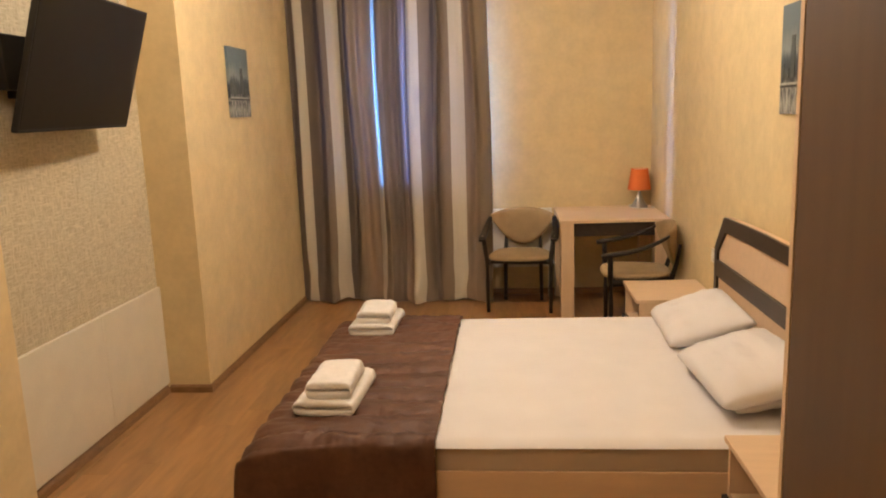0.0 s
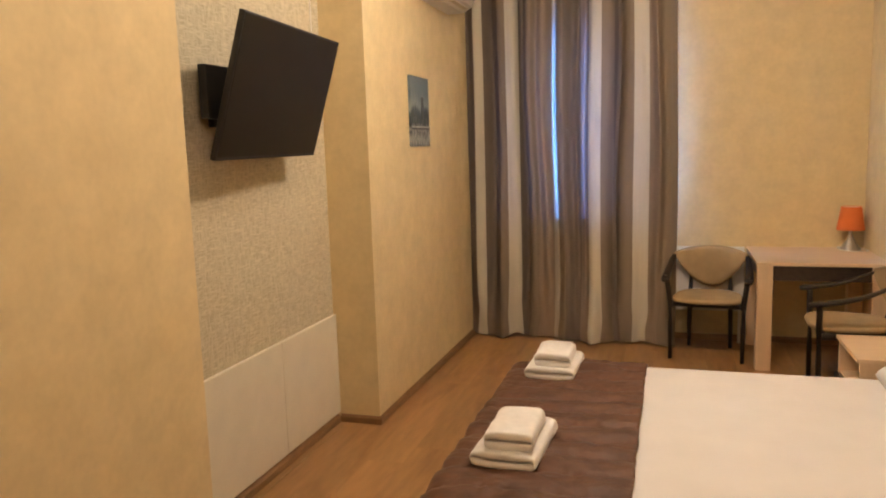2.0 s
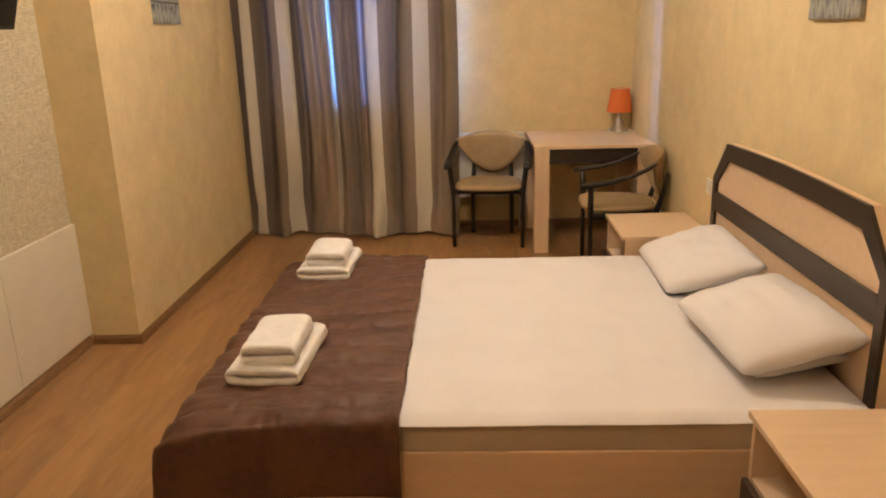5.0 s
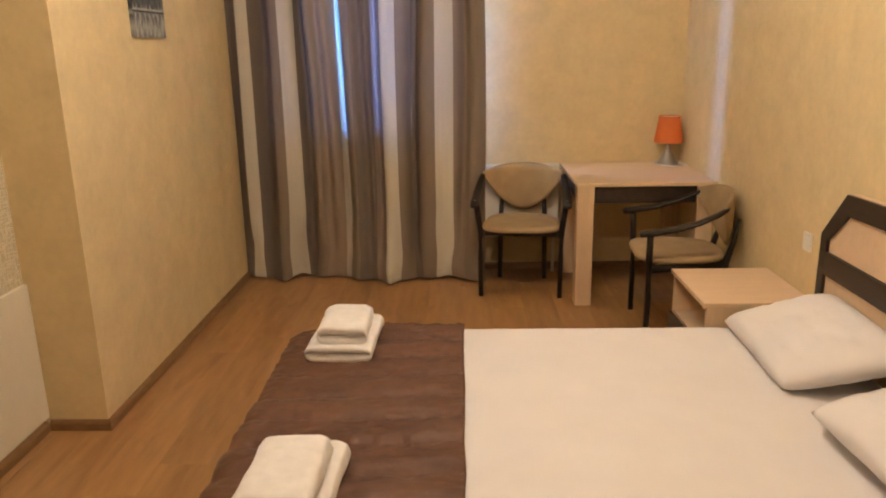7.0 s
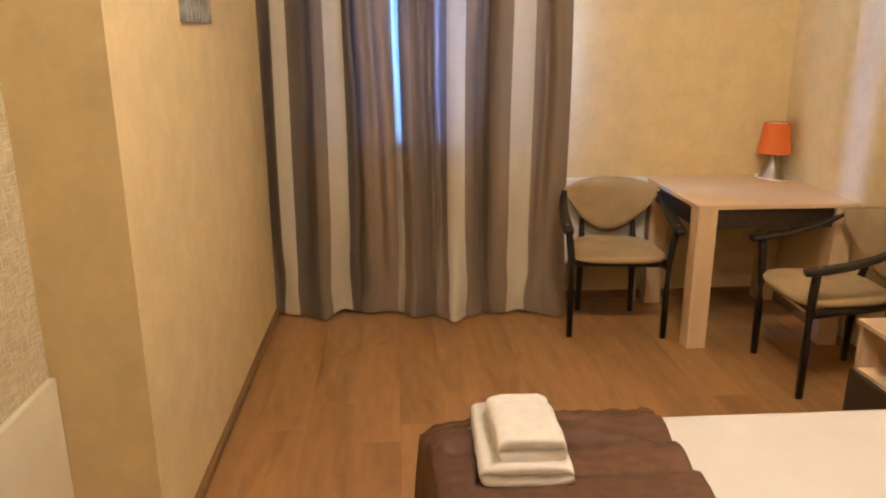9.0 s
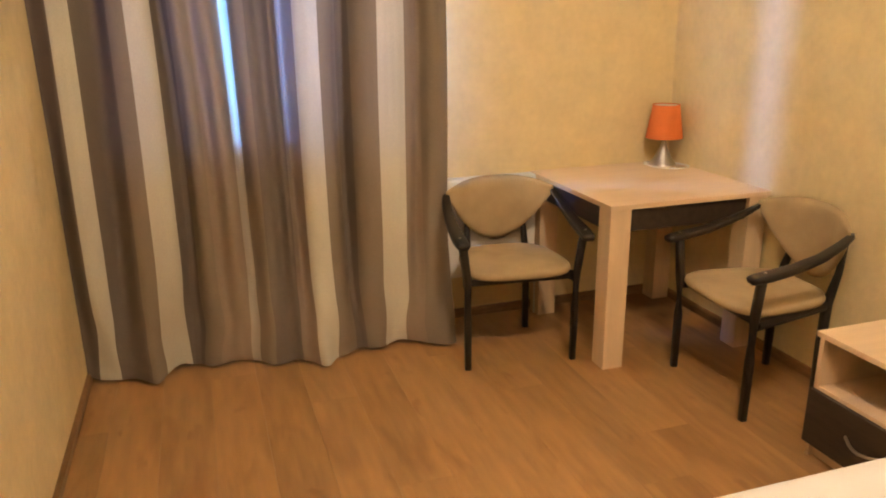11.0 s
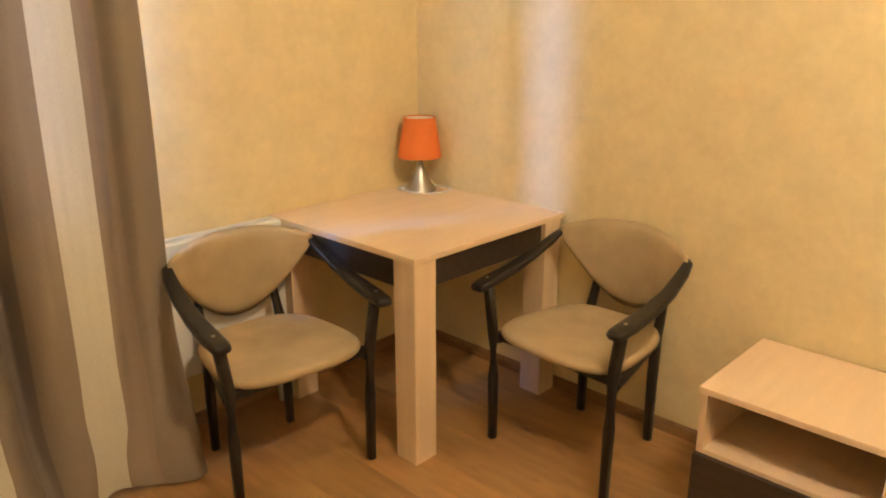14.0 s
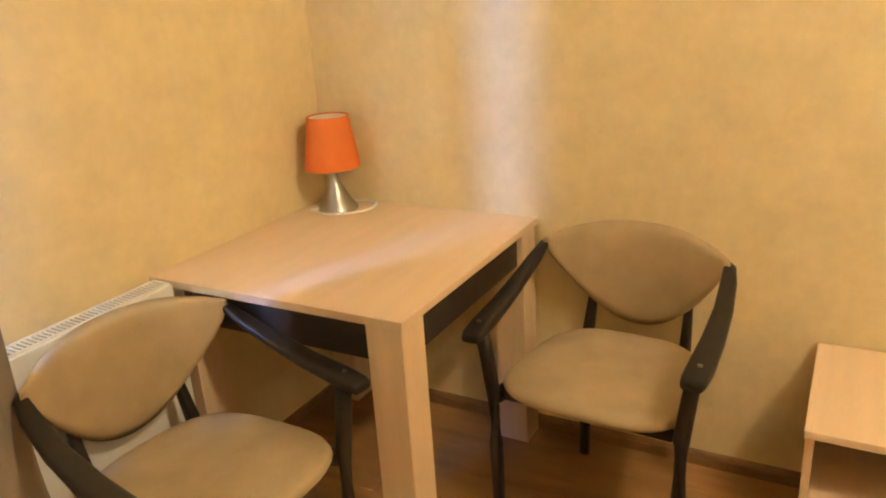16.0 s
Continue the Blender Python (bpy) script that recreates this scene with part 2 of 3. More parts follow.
def sweep(points, radii, sides=10, flat=1.0, bm=None, power=1.0):
    """A closed tube along points; radii one for each point; flat squeezes it upright; power under 1 squares the section."""
    bm = bm or bmesh.new()
    rings = []
    for i, p in enumerate(points):
        a, b = Vector(points[max(i - 1, 0)]), Vector(points[min(i + 1, len(points) - 1)])
        d = (b - a).normalized()
        side = d.cross(Vector((0, 0, 1)))
        side = Vector((1, 0, 0)) if side.length < 0.05 else side.normalized()
        up = side.cross(d).normalized()
        rings.append([bm.verts.new(Vector(p) + radii[i] * (math.copysign(abs(math.cos(q)) ** power, math.cos(q)) * side + flat * math.copysign(abs(math.sin(q)) ** power, math.sin(q)) * up)) for q in [2 * math.pi * k / sides for k in range(sides)]])
    for r0, r1 in zip(rings, rings[1:]):
        for k in range(sides):
            bm.faces.new((r0[k], r0[(k + 1) % sides], r1[(k + 1) % sides], r1[k]))
    bm.faces.new(rings[0])
    bm.faces.new(rings[-1])
    return bm


def spun(profile, sides=40, cap=True):
    """A turned shape from (radius, height) pairs."""
    bm = bmesh.new()
    rings = [[bm.verts.new((r * math.cos(2 * math.pi * k / sides), r * math.sin(2 * math.pi * k / sides), z)) for k in range(sides)] for r, z in profile]
    for r0, r1 in zip(rings, rings[1:]):
        for k in range(sides):
            bm.faces.new((r0[k], r0[(k + 1) % sides], r1[(k + 1) % sides], r1[k]))
    if cap:
        bm.faces.new(rings[0])
        bm.faces.new(rings[-1])
    return bm


def plate(outline, lo, hi, axis="z", bevel=0.0):
    """A flat outline of 2D points given thickness along an axis."""
    bm = bmesh.new()
    def at(p, h):
        return {"z": (p[0], p[1], h), "x": (h, p[0], p[1]), "y": (p[0], h, p[1])}[axis]
    a, b = [bm.verts.new(at(p, lo)) for p in outline], [bm.verts.new(at(p, hi)) for p in outline]
    bm.faces.new(a)
    bm.faces.new(b)
    for i in range(len(a)):
        j = (i + 1) % len(a)
        bm.faces.new((a[i], a[j], b[j], b[i]))
    if bevel:
        bmesh.ops.bevel(bm, geom=[e for e in bm.edges if len(e.link_faces) == 2 and (e.link_faces[0].normal.length >= 0) and len(e.link_faces[0].verts) != len(e.link_faces[1].verts)] or list(bm.edges), offset=bevel, segments=3, affect="EDGES")
    return bm


def skin(rows, close=False):
    """A sheet through rows of points."""
    bm = bmesh.new()
    vs = [[bm.verts.new(p) for p in r] for r in rows]
    for a, b in zip(vs, vs[1:]):
        for k in range(len(a) - 1 + close):
            j = (k + 1) % len(a)
            bm.faces.new((a[k], a[j], b[j], b[k]))
    return bm


# ---- the room: right wall x = 0, window wall y = 0 ----
XL, XN, YB, H = -2.97, -3.235, -7.4, 3.0
PIER, NICHE = -2.30, -3.93          # the niche with the television lies between these
WX0, WX1, WZ0, WZ1 = -2.62, -1.715, 1.0, 2.45

setting("floor", block(XN - 0.3, 0.3, YB - 0.2, 0.45, -0.12, -0.008), M_GAP, "dark underlay below warm brown laminate planks")
setting("ceiling", block(XN - 0.3, 0.3, YB - 0.2, 0.45, H, H + 0.15), M_CEIL, "plain white painted ceiling")
setting("wall_east", block(0.0, 0.2, YB, 0.45, -0.008, H), M_WALL, "cream wallpapered wall behind the bed")
north = bmesh.new()
box(north, XL, WX0, 0.0, 0.30, -0.008, H)
box(north, WX1, 0.0, 0.0, 0.30, -0.008, H)
box(north, WX0, WX1, 0.0, 0.30, -0.008, WZ0)
box(north, WX0, WX1, 0.0, 0.30, WZ1, H)
setting("wall_north", north, M_WALL, "cream wallpapered wall with a curtained window")
setting("wall_west", block(XN - 0.15, XL, PIER, 0.30, -0.008, H), M_WALL, "cream wallpapered wall with a small picture")
setting("wall_niche", block(XN - 0.15, XN, NICHE, PIER, -0.008, H), M_WEAVE, "recessed wall with coarse woven beige wallpaper")
setting("wall_entry", block(XN - 0.15, XL, YB, NICHE, -0.008, H), M_WALL, "cream wallpapered wall beside the entry")
setting("wall_south", block(XN - 0.15, 0.2, YB - 0.2, YB, -0.008, H), M_WALL, "plain cream wallpapered wall")


def skirting(name, a, b, normal):
    """A moulded skirting board from a to b, 48 mm high, 14 mm deep."""
    a, b, n = Vector((*a, 0)), Vector((*b, 0)), Vector((*normal, 0))
    prof = ((0.0, 0.0), (0.014, 0.0), (0.014, 0.032), (0.009, 0.042), (0.004, 0.048), (0.0, 0.048))
    bm = skin([[p + n * d + Vector((0, 0, z)) for d, z in prof] for p in (a, b)], True)
    bmesh.ops.holes_fill(bm, edges=[e for e in bm.edges if len(e.link_faces) == 1])
    setting(name, bm, M_SKIRT, "narrow brown wood-look skirting board")


skirting("baseboard", (XL, PIER), (XL, -0.001), (1, 0))
skirting("baseboard", (XN + 0.021, PIER), (XL + 0.014, PIER), (0, -1))
skirting("baseboard", (XN + 0.001, NICHE + 0.015), (XN + 0.001, PIER - 0.015), (1.6, 0))
skirting("baseboard", (XL, YB), (XL, NICHE), (1, 0))
skirting("baseboard", (XL + 0.014, 0), (-0.014, 0), (0, -1))
skirting("baseboard", (0, YB), (0, 0), (-1, 0))

# window with frame, glass and sill
win = tagged(new("window_1"), "white framed window behind closed curtains", "window", kind="structure")
win.matrix_basis = pose(0, 0, 0)
wf = bmesh.new()
for a in ((WX0, WX0 + 0.06, WZ0, WZ1), (WX1 - 0.06, WX1, WZ0, WZ1), (WX0 + 0.06, WX1 - 0.06, WZ0, WZ0 + 0.06), (WX0 + 0.06, WX1 - 0.06, WZ1 - 0.06, WZ1)):
    box(wf, a[0], a[1], 0.235, 0.295, a[2], a[3])
part("window_frame", wf, M_WHITE, win)
pane = part("pane", block(WX0 + 0.06, WX1 - 0.06, 0.26, 0.27, WZ0 + 0.06, WZ1 - 0.06), M_GLASS, win)
pane.visible_shadow = False
part("window_sill", block(WX0 - 0.05, WX1 + 0.05, -0.108, 0.0, WZ0 - 0.02, WZ0 + 0.012, bevel=0.005), M_WHITE, win)
setting("backdrop", block(-6.5, 1.5, 1.2, 1.22, -0.5, 5.0), M_DAY, "pale blue evening sky outside the window")

# ---- niche: lower panels, television, cable ----
for y0, y1 in ((NICHE + 0.002, -2.937), (-2.933, PIER - 0.004)):
    part("wall_panel", block(XN, XN + 0.02, y0, y1, 0.06, 0.645, bevel=0.002), M_PANEL)
    tagged(bpy.context.scene.collection.objects[-1], "flat cream panel low on the niche wall", "wall panel", "panels in the niche")
cord = thing("tv_cable", (0, 0, 0), "thin white cable down the niche wall", "cable")
part("wire", sweep([(XN + 0.006, -2.40 + 0.004 * math.sin(k), 1.95 + k * 0.1055) for k in range(11)], [0.004] * 11, 6), M_CORD, cord)

run = thing("floor_cable", (0, 0, 0), "thin beige cable along the niche skirting", "cable")
part("wire", sweep([(XN + 0.062 + 0.006 * noise.noise((k * 0.4, 2, 0)), -3.90 + k * 0.061, 0.003) for k in range(26)], [0.0028] * 26, 6), M_SEAT, run)

TVW, TVP = 0.98, (-2.952, -3.232, 1.831, 0.086, 0.295, 0.006)


def television(width, at, yaw, tilt, roll):
    c, h = Vector(at), width * 0.576
    n0, r0, u0 = Vector((math.cos(yaw), math.sin(yaw), 0)), Vector((-math.sin(yaw), math.cos(yaw), 0)), Vector((0, 0, 1))
    n, u = n0 * math.cos(tilt) - u0 * math.sin(tilt), u0 * math.cos(tilt) + n0 * math.sin(tilt)
    r, u = r0 * math.cos(roll) + u * math.sin(roll), u * math.cos(roll) - r0 * math.sin(roll)
    tv = tagged(new("television"), "black flat television tilted down on a wall bracket", "television")
    tv.matrix_basis = Matrix(((r.x, u.x, n.x, c.x), (r.y, u.y, n.y, c.y), (r.z, u.z, n.z, c.z), (0, 0, 0, 1)))
    part("housing", block(-width / 2, width / 2, -h / 2, h / 2, -0.028, -0.002, bevel=0.006), M_BLACK, tv)
    part("rear_cover", block(-width * 0.3, width * 0.3, -h * 0.45, h * 0.1, -0.05, -0.028, bevel=0.01), M_BLACK, tv)
    part("screen", block(-width / 2 + 0.010, width / 2 - 0.010, -h / 2 + 0.016, h / 2 - 0.010, -0.003, 0.0), M_SCREEN, tv, "dark glossy screen")
    return tv


tv = television(TVW, TVP[:3], *TVP[3:])
part("wall_plate", block(XN, XN + 0.03, -3.40, -3.00, 1.70, 1.92, bevel=0.004), M_BLACK, tv, "black metal wall bracket").matrix_parent_inverse = tv.matrix_basis.inverted()
part("arm", block(XN + 0.03, XN + 0.225, -3.27, -3.13, 1.76, 1.82, bevel=0.004), M_BLACK, tv).matrix_parent_inverse = tv.matrix_basis.inverted()
receiver = thing("receiver_box", (0, 0, 0), "small black box hung behind the television", "set-top box")
part("case", block(XN + 0.035, XN + 0.075, -3.50, -3.28, 1.73, 1.95, bevel=0.005), M_BLACK, receiver)


def wall_picture(y0, y1, z0, z1, x, out):
    p = thing("wall_picture", (0, 0, 0), "small canvas print of a dark skyline over water", "picture", "skyline pictures")
    lo, hi = sorted((x, x + out * 0.018))
    part("canvas", block(lo, hi, y0, y1, z0, z1, bevel=0.002), picture_paint("skyline_print", y0, y1, z0, z1), p)
    a, b = sorted((x + out * 0.018, x + out * 0.020))
    w = y1 - y0
    tower = [(y0 + w * q, z0 + 0.15, z0 + 0.15 + hh, w * ww) for q, hh, ww in ((0.10, 0.07, 0.09), (0.24, 0.055, 0.13), (0.38, 0.03, 0.10), (0.62, 0.17, 0.11), (0.80, 0.04, 0.12), (0.92, 0.06, 0.08))]
    for yy, za, zb, ww in tower:
        part("tower", block(a, b, yy - ww / 2, yy + ww / 2, za, zb), M_INK, p)
    part("shoreline", block(a, b, y0 + 0.004, y1 - 0.004, z0 + 0.112, z0 + 0.120), M_BLACK, p)
    part("quay_lights", block(a, b, y0 + 0.004, y1 - 0.004, z0 + 0.121, z0 + 0.131), M_HAZE, p)
    for q, ww in ((0.07, 0.010), (0.20, 0.016), (0.37, 0.008), (0.50, 0.013), (0.64, 0.006), (0.76, 0.017), (0.90, 0.010)):
        part("light_streak", block(a, b, y0 + w * q - ww / 2, y0 + w * q + ww / 2, z0 + 0.012, z0 + 0.108), M_HAZE, p)
    return p


wall_picture(-1.615, -1.245, 1.595, 2.045, XL, 1)
wall_picture(-3.34, -2.975, 1.52, 1.97, 0.0, -1)

# air conditioner high on the west wall
ac = thing("air_conditioner", (0, 0, 0), "white split air conditioner high on the wall", "air conditioner")
prof = [(XL, 2.56), (XL + 0.12, 2.56), (XL + 0.19, 2.60), (XL + 0.205, 2.66), (XL + 0.205, 2.80), (XL + 0.18, 2.84), (XL, 2.84)]
part("body", plate([(p[0], p[1]) for p in prof], -1.50, -0.66, "y"), M_WHITE, ac)
part("outlet_flap", block(XL + 0.125, XL + 0.18, -1.42, -0.74, 2.572, 2.580), M_PANEL, ac)

# curtain: one long striped cloth in deep folds
# (right edge, material); 2 puts fold shade into the colour of the greyish stripes
STRIPES = ((-2.90, 2), (-2.825, 1), (-2.70, 2), (-2.635, 0), (-2.535, 1), (-2.475, 2), (-2.40, 0), (-2.275, 5), (-2.238, 3), (-2.18, 0), (-2.05, 2), (-1.987, 4), (-1.89, 1), (-1.80, 0), (-1.75, 2), (-1.648, 0), (-1.535, 1), (-1.45, 5), (-1.28, 0))
VALLEYS = ((-2.965, 0.08, 0.040), (-2.765, 0.115, 0.045), (-2.503, 0.13, 0.032), (-2.38, 0.05, 0.028), (-2.258, 0.11, 0.034), (-2.11, 0.07, 0.032), (-2.02, 0.11, 0.030), (-1.775, 0.13, 0.034), (-1.475, 0.075, 0.030))
HEM = ((-2.98, -0.15), (-2.93, -0.14), (-2.68, -0.31), (-2.565, -0.13), (-2.42, -0.19), (-2.31, -0.15), (-2.195, -0.30), (-2.08, -0.29), (-1.965, -0.42), (-1.88, -0.30), (-1.795, -0.26), (-1.69, -0.27), (-1.59, -0.20), (-1.47, -0.29), (-1.355, -0.37), (-1.28, -0.33))


def hem_line(x):
    """How far the lower edge of the curtain stands from the wall."""
    for (xa, ya), (xb, yb) in zip(HEM, HEM[1:]):
        if x <= xb:
            q = max(0.0, (x - xa) / (xb - xa))
            return ya + (yb - ya) * q * q * (3 - 2 * q)
    return HEM[-1][1]


def curtain():
    """One striped cloth: pressed folds above, opening into loose waves at the hem."""
    rows, n, m = [], 420, 56
    xs = [-2.975 + 1.647 * k / n for k in range(n + 1)]
    for j in range(m + 1):
        z = 0.012 + (2.96 - 0.012) * (j / m) ** 1.5
        loose = 1 / (1 + math.exp((z - 0.27) / 0.095))
        row = []
        for x in xs:
            y, sway = -0.250, 0.010 * math.sin(1.7 * z + 5 * x) + 0.012 * noise.noise((x * 2.5, z * 0.8, 4))
            for v, deep, wide in VALLEYS:
                q = (x - v - sway) / wide
                y += deep / (1 + q * q * (0.6 + 0.4 * q * q))
            y = min(y, -0.128)
            if x > -1.43:
                y += 0.05 * ((x + 1.43) / 0.102) ** 1.5
            y += 0.011 * math.sin(31 * x + 0.7 * z) * (0.5 + 0.5 * noise.noise((x * 3, z * 0.6, 9)))
            y += 0.008 * noise.noise((x * 10, z * 1.6, 1)) + 0.003 * noise.noise((x * 38, z * 2.5, 3))
            hem = hem_line(x) + 0.010 * noise.noise((x * 13, z * 9, 6))
            # soft slanting buckles where the cloth nears the floor
            hem += 0.016 * loose * noise.noise((x * 9 + z * 7, z * 14, 12))
            y += (hem - 0.02 - y) * 0.8 * loose
            side = min(1, (x + 2.975) / 0.08)
            drift = side * (sway * 0.6 + loose * 0.04 * noise.noise((x * 6, z * 4, 21)))
            lift = (0.004 + 0.05 * max(0.0, noise.noise((x * 7.5, 0.0, 17)))) * math.exp(-z / 0.06)
            row.append((x + drift, min(y, -0.122), z + lift))
        rows.append(row)
    bm = skin(rows)
    for i, f in enumerate(bm.faces):
        x = (xs[i % n] + xs[i % n + 1]) / 2
        for edge, k in STRIPES:
            if x < edge:
                f.material_index = k
                break
    ob = part("curtain", bm, [M_TAUPE, M_CREAM, M_GREY_SHADE, M_SHEER, M_VOILE, M_ROSE], smooth=True)
    return tagged(ob, "floor-length taupe and cream striped curtain, drawn shut", "curtain")


curtain()

# radiator under the window
rad = thing("radiator", (0, 0, 0), "white steel panel radiator with a slotted top", "radiator")
RX0, RX1 = -1.95, -0.83
part("front_panel", block(RX0, RX1, -0.115, -0.105, 0.26, 0.752, bevel=0.004), M_WHITE, rad)
part("back_panel", block(RX0, RX1, -0.045, -0.035, 0.26, 0.752, bevel=0.004), M_WHITE, rad)
for x in (RX0, RX1 - 0.012):
    part("side_cover", block(x, x + 0.012, -0.104, -0.046, 0.27, 0.755, bevel=0.002), M_WHITE, rad)
part("fins", block(RX0 + 0.02, RX1 - 0.02, -0.088, -0.062, 0.28, 0.70), M_PANEL, rad)
for y in (-0.104, -0.052):
    part("top_rail", block(RX0 + 0.012, RX1 - 0.012, y, y + 0.006, 0.745, 0.755), M_WHITE, rad)
for k in range(88):
    x = RX0 + 0.025 + k * 0.0123
    part("grille_bar", block(x, x + 0.0055, -0.097, -0.053, 0.746, 0.754), M_WHITE, rad)
for x in (-0.80, -0.855):
    pipe = thing("heating_pipe", (x, -0.075, 0), "white heating pipe from radiator to floor", "pipe", "heating pipes")
    part("tube", sweep([(0, 0, 0), (0, 0, 0.24), (-0.01, 0, 0.285), (-0.03, 0, 0.30)], [0.011] * 4, 10), M_WHITE, pipe, smooth=True)

# ---- table, chairs, lamp ----
TX, TY = -0.812, -0.806
table = thing("table", (0, 0, 0), "square light-veneer table with dark aprons in the corner", "table")
part("tabletop", block(TX, -0.001, TY, -0.002, 0.728, 0.75, bevel=0.002), M_BEECH, table)
for x in (TX + 0.006, -0.112):
    for y in (TY + 0.006, -0.122):
        part("leg", block(x, x + 0.098, y, y + 0.098, 0.0, 0.7275, bevel=0.002), M_BEECHV, table)
for y in (TY + 0.025, -0.06):
    part("apron", block(TX + 0.105, -0.113, y, y + 0.018, 0.625, 0.7275), M_WENGE, table, "dark veneer apron")
for x in (TX + 0.025, -0.05):
    part("apron", block(x, x + 0.018, TY + 0.105, -0.123, 0.625, 0.7275), M_WENGE, table, "dark veneer apron")


def chair():
    ch = thing("armchair", (-1.10, -0.423, 0), "dark-stained wooden armchair with beige upholstered seat", "chair", "chairs at the corner table", -6.2)
    # seat: rounded trapezoid cushion
    def outline(grow):
        pts = []
        for k in range(40):
            q = 2 * math.pi * k / 40
            cx, sy = math.cos(q), math.sin(q)
            px = math.copysign(abs(cx) ** 0.62, cx) * (0.257 + grow)
            py = math.copysign(abs(sy) ** 0.62, sy) * (0.232 + grow)
            pts.append((px * (1.0 - 0.32 * (py + 0.215) / 0.43 * 0.6), py - 0.015))
        return pts
    rows = [[(x * s, y * s, z) for x, y in outline(g)] for g, z, s in ((-0.02, 0.416, 1), (0, 0.421, 1), (0.006, 0.433, 1), (0.0, 0.446, 1), (-0.015, 0.452, 1), (-0.05, 0.457, 1), (-0.12, 0.459, 1), (-0.2, 0.459, 0.5))]
    seat = skin(rows, True)
    bmesh.ops.holes_fill(seat, edges=[e for e in seat.edges if len(e.link_faces) == 1])
    part("seat", seat, M_SEAT, ch, "beige upholstered seat", True)
    # backrest: curved shield with a rounded lower edge
    rows, n = [], 24
    for side in (0, 1):
        for j in range(13):
            v = j / 12
            row = []
            for k in range(n + 1):
                u = -1 + 2 * k / n
                top = 0.782 - 0.048 * abs(u) ** 2.6
                low = 0.466 + 0.248 * abs(u) ** 2.0
                vv = v if side == 0 else 1 - v
                z = low + (top - low) * vv
                edge = (1 - abs(u) ** 8) * (1 - abs(2 * vv - 1) ** 5)
                y = 0.250 - 0.095 * u * u + 0.03 * (z - 0.6) + (-0.022 if side == 0 else 0.012) * math.sqrt(max(edge, 0))
                row.append((0.262 * u, y, z))
            rows.append(row)
    back = skin(rows + [rows[0]])
    bmesh.ops.remove_doubles(back, verts=back.verts, dist=0.0006)
    part("backrest", back, M_SEAT, ch, "beige upholstered backrest", True)
    for s in (-1, 1):
        part("front_leg", sweep([(s * 0.246, -0.20, 0), (s * 0.247, -0.20, 0.25), (s * 0.250, -0.203, 0.42), (s * 0.262, -0.205, 0.52), (s * 0.272, -0.207, 0.590)], [0.0145, 0.0165, 0.0175, 0.0175, 0.017], 16, power=0.6), M_STAIN, ch, smooth=True)
        part("rear_leg", sweep([(s * 0.150, 0.205, 0), (s * 0.148, 0.205, 0.22), (s * 0.145, 0.212, 0.40), (s * 0.142, 0.248, 0.52), (s * 0.138, 0.268, 0.64)], [0.0145, 0.017, 0.018, 0.013, 0.008], 16, power=0.6), M_STAIN, ch, smooth=True)
        part("armrest", sweep([(s * 0.276, -0.262, 0.588), (s * 0.278, -0.245, 0.593), (s * 0.280, -0.19, 0.600), (s * 0.280, -0.08, 0.618), (s * 0.277, 0.03, 0.648), (s * 0.268, 0.12, 0.686), (s * 0.260, 0.165, 0.712), (s * 0.250, 0.18, 0.722)], [0.024, 0.029, 0.031, 0.028, 0.024, 0.021, 0.016, 0.007], 16, 0.5, power=0.5), M_STAIN, ch, smooth=True)
        part("screw_cap", sweep([(s * 0.281, -0.205, 0.614), (s * 0.281, -0.205, 0.6175)], [0.006, 0.006], 10), M_STEEL, ch)
        part("side_rail", sweep([(s * 0.246, -0.19, 0.395), (s * 0.20, 0.0, 0.395), (s * 0.150, 0.19, 0.395)], [0.02] * 3, 8, 1.2), M_STAIN, ch)
    part("front_rail", block(-0.225, 0.225, -0.188, -0.168, 0.385, 0.414, bevel=0.004), M_STAIN, ch)
    part("rear_rail", block(-0.14, 0.14, 0.186, 0.206, 0.376, 0.414, bevel=0.004), M_STAIN, ch)
    return ch


one = chair()
copy_thing(one, pose(-0.298, -1.124, 0, 0, 0, -93.2))

lamp = thing("table_lamp", (-0.117, -0.128, 0.75), "small table lamp with orange shade and steel foot, unlit", "table lamp")
part("foot", spun([(0.070, 0), (0.072, 0.004), (0.070, 0.010), (0.059, 0.024), (0.046, 0.044), (0.033, 0.068), (0.021, 0.094), (0.014, 0.115), (0.012, 0.135)]), M_STEEL, lamp, "brushed steel foot", True)
part("socket", spun([(0.014, 0.135), (0.016, 0.15), (0.016, 0.19)], 20), M_WHITE, lamp, smooth=True)
shade = part("shade", spun([(0.093, 0.147), (0.0935, 0.150), (0.068, 0.313), (0.067, 0.316), (0.066, 0.313), (0.0915, 0.150), (0.093, 0.147)], 48, False), M_SHADE, lamp, "orange fabric shade", True)
part("liner", spun([(0.0905, 0.151), (0.0652, 0.3125)], 48, False), M_LINER, shade, smooth=True)
part("rim", spun([(0.0662, 0.313), (0.0692, 0.3135), (0.069, 0.317), (0.0665, 0.3175)], 48, False), M_SHADE, shade)
flex = thing("lamp_cord", (0, 0, 0.7545), "white lamp cord coiled round the lamp foot", "cord")
loop = []
for k in range(40):
    q = 2 * math.pi * k / 39 * 0.97
    along, across = (0.104 + 0.006 * math.sin(3 * q)) * math.cos(q), (0.083 + 0.004 * math.cos(2 * q)) * math.sin(q)
    loop.append((-0.100 + 0.62 * along + 0.78 * across, -0.150 - 0.78 * along + 0.62 * across, 0.0))
part("wire", sweep(loop, [0.0042] * len(loop), 8), M_CORD, flex, smooth=True)
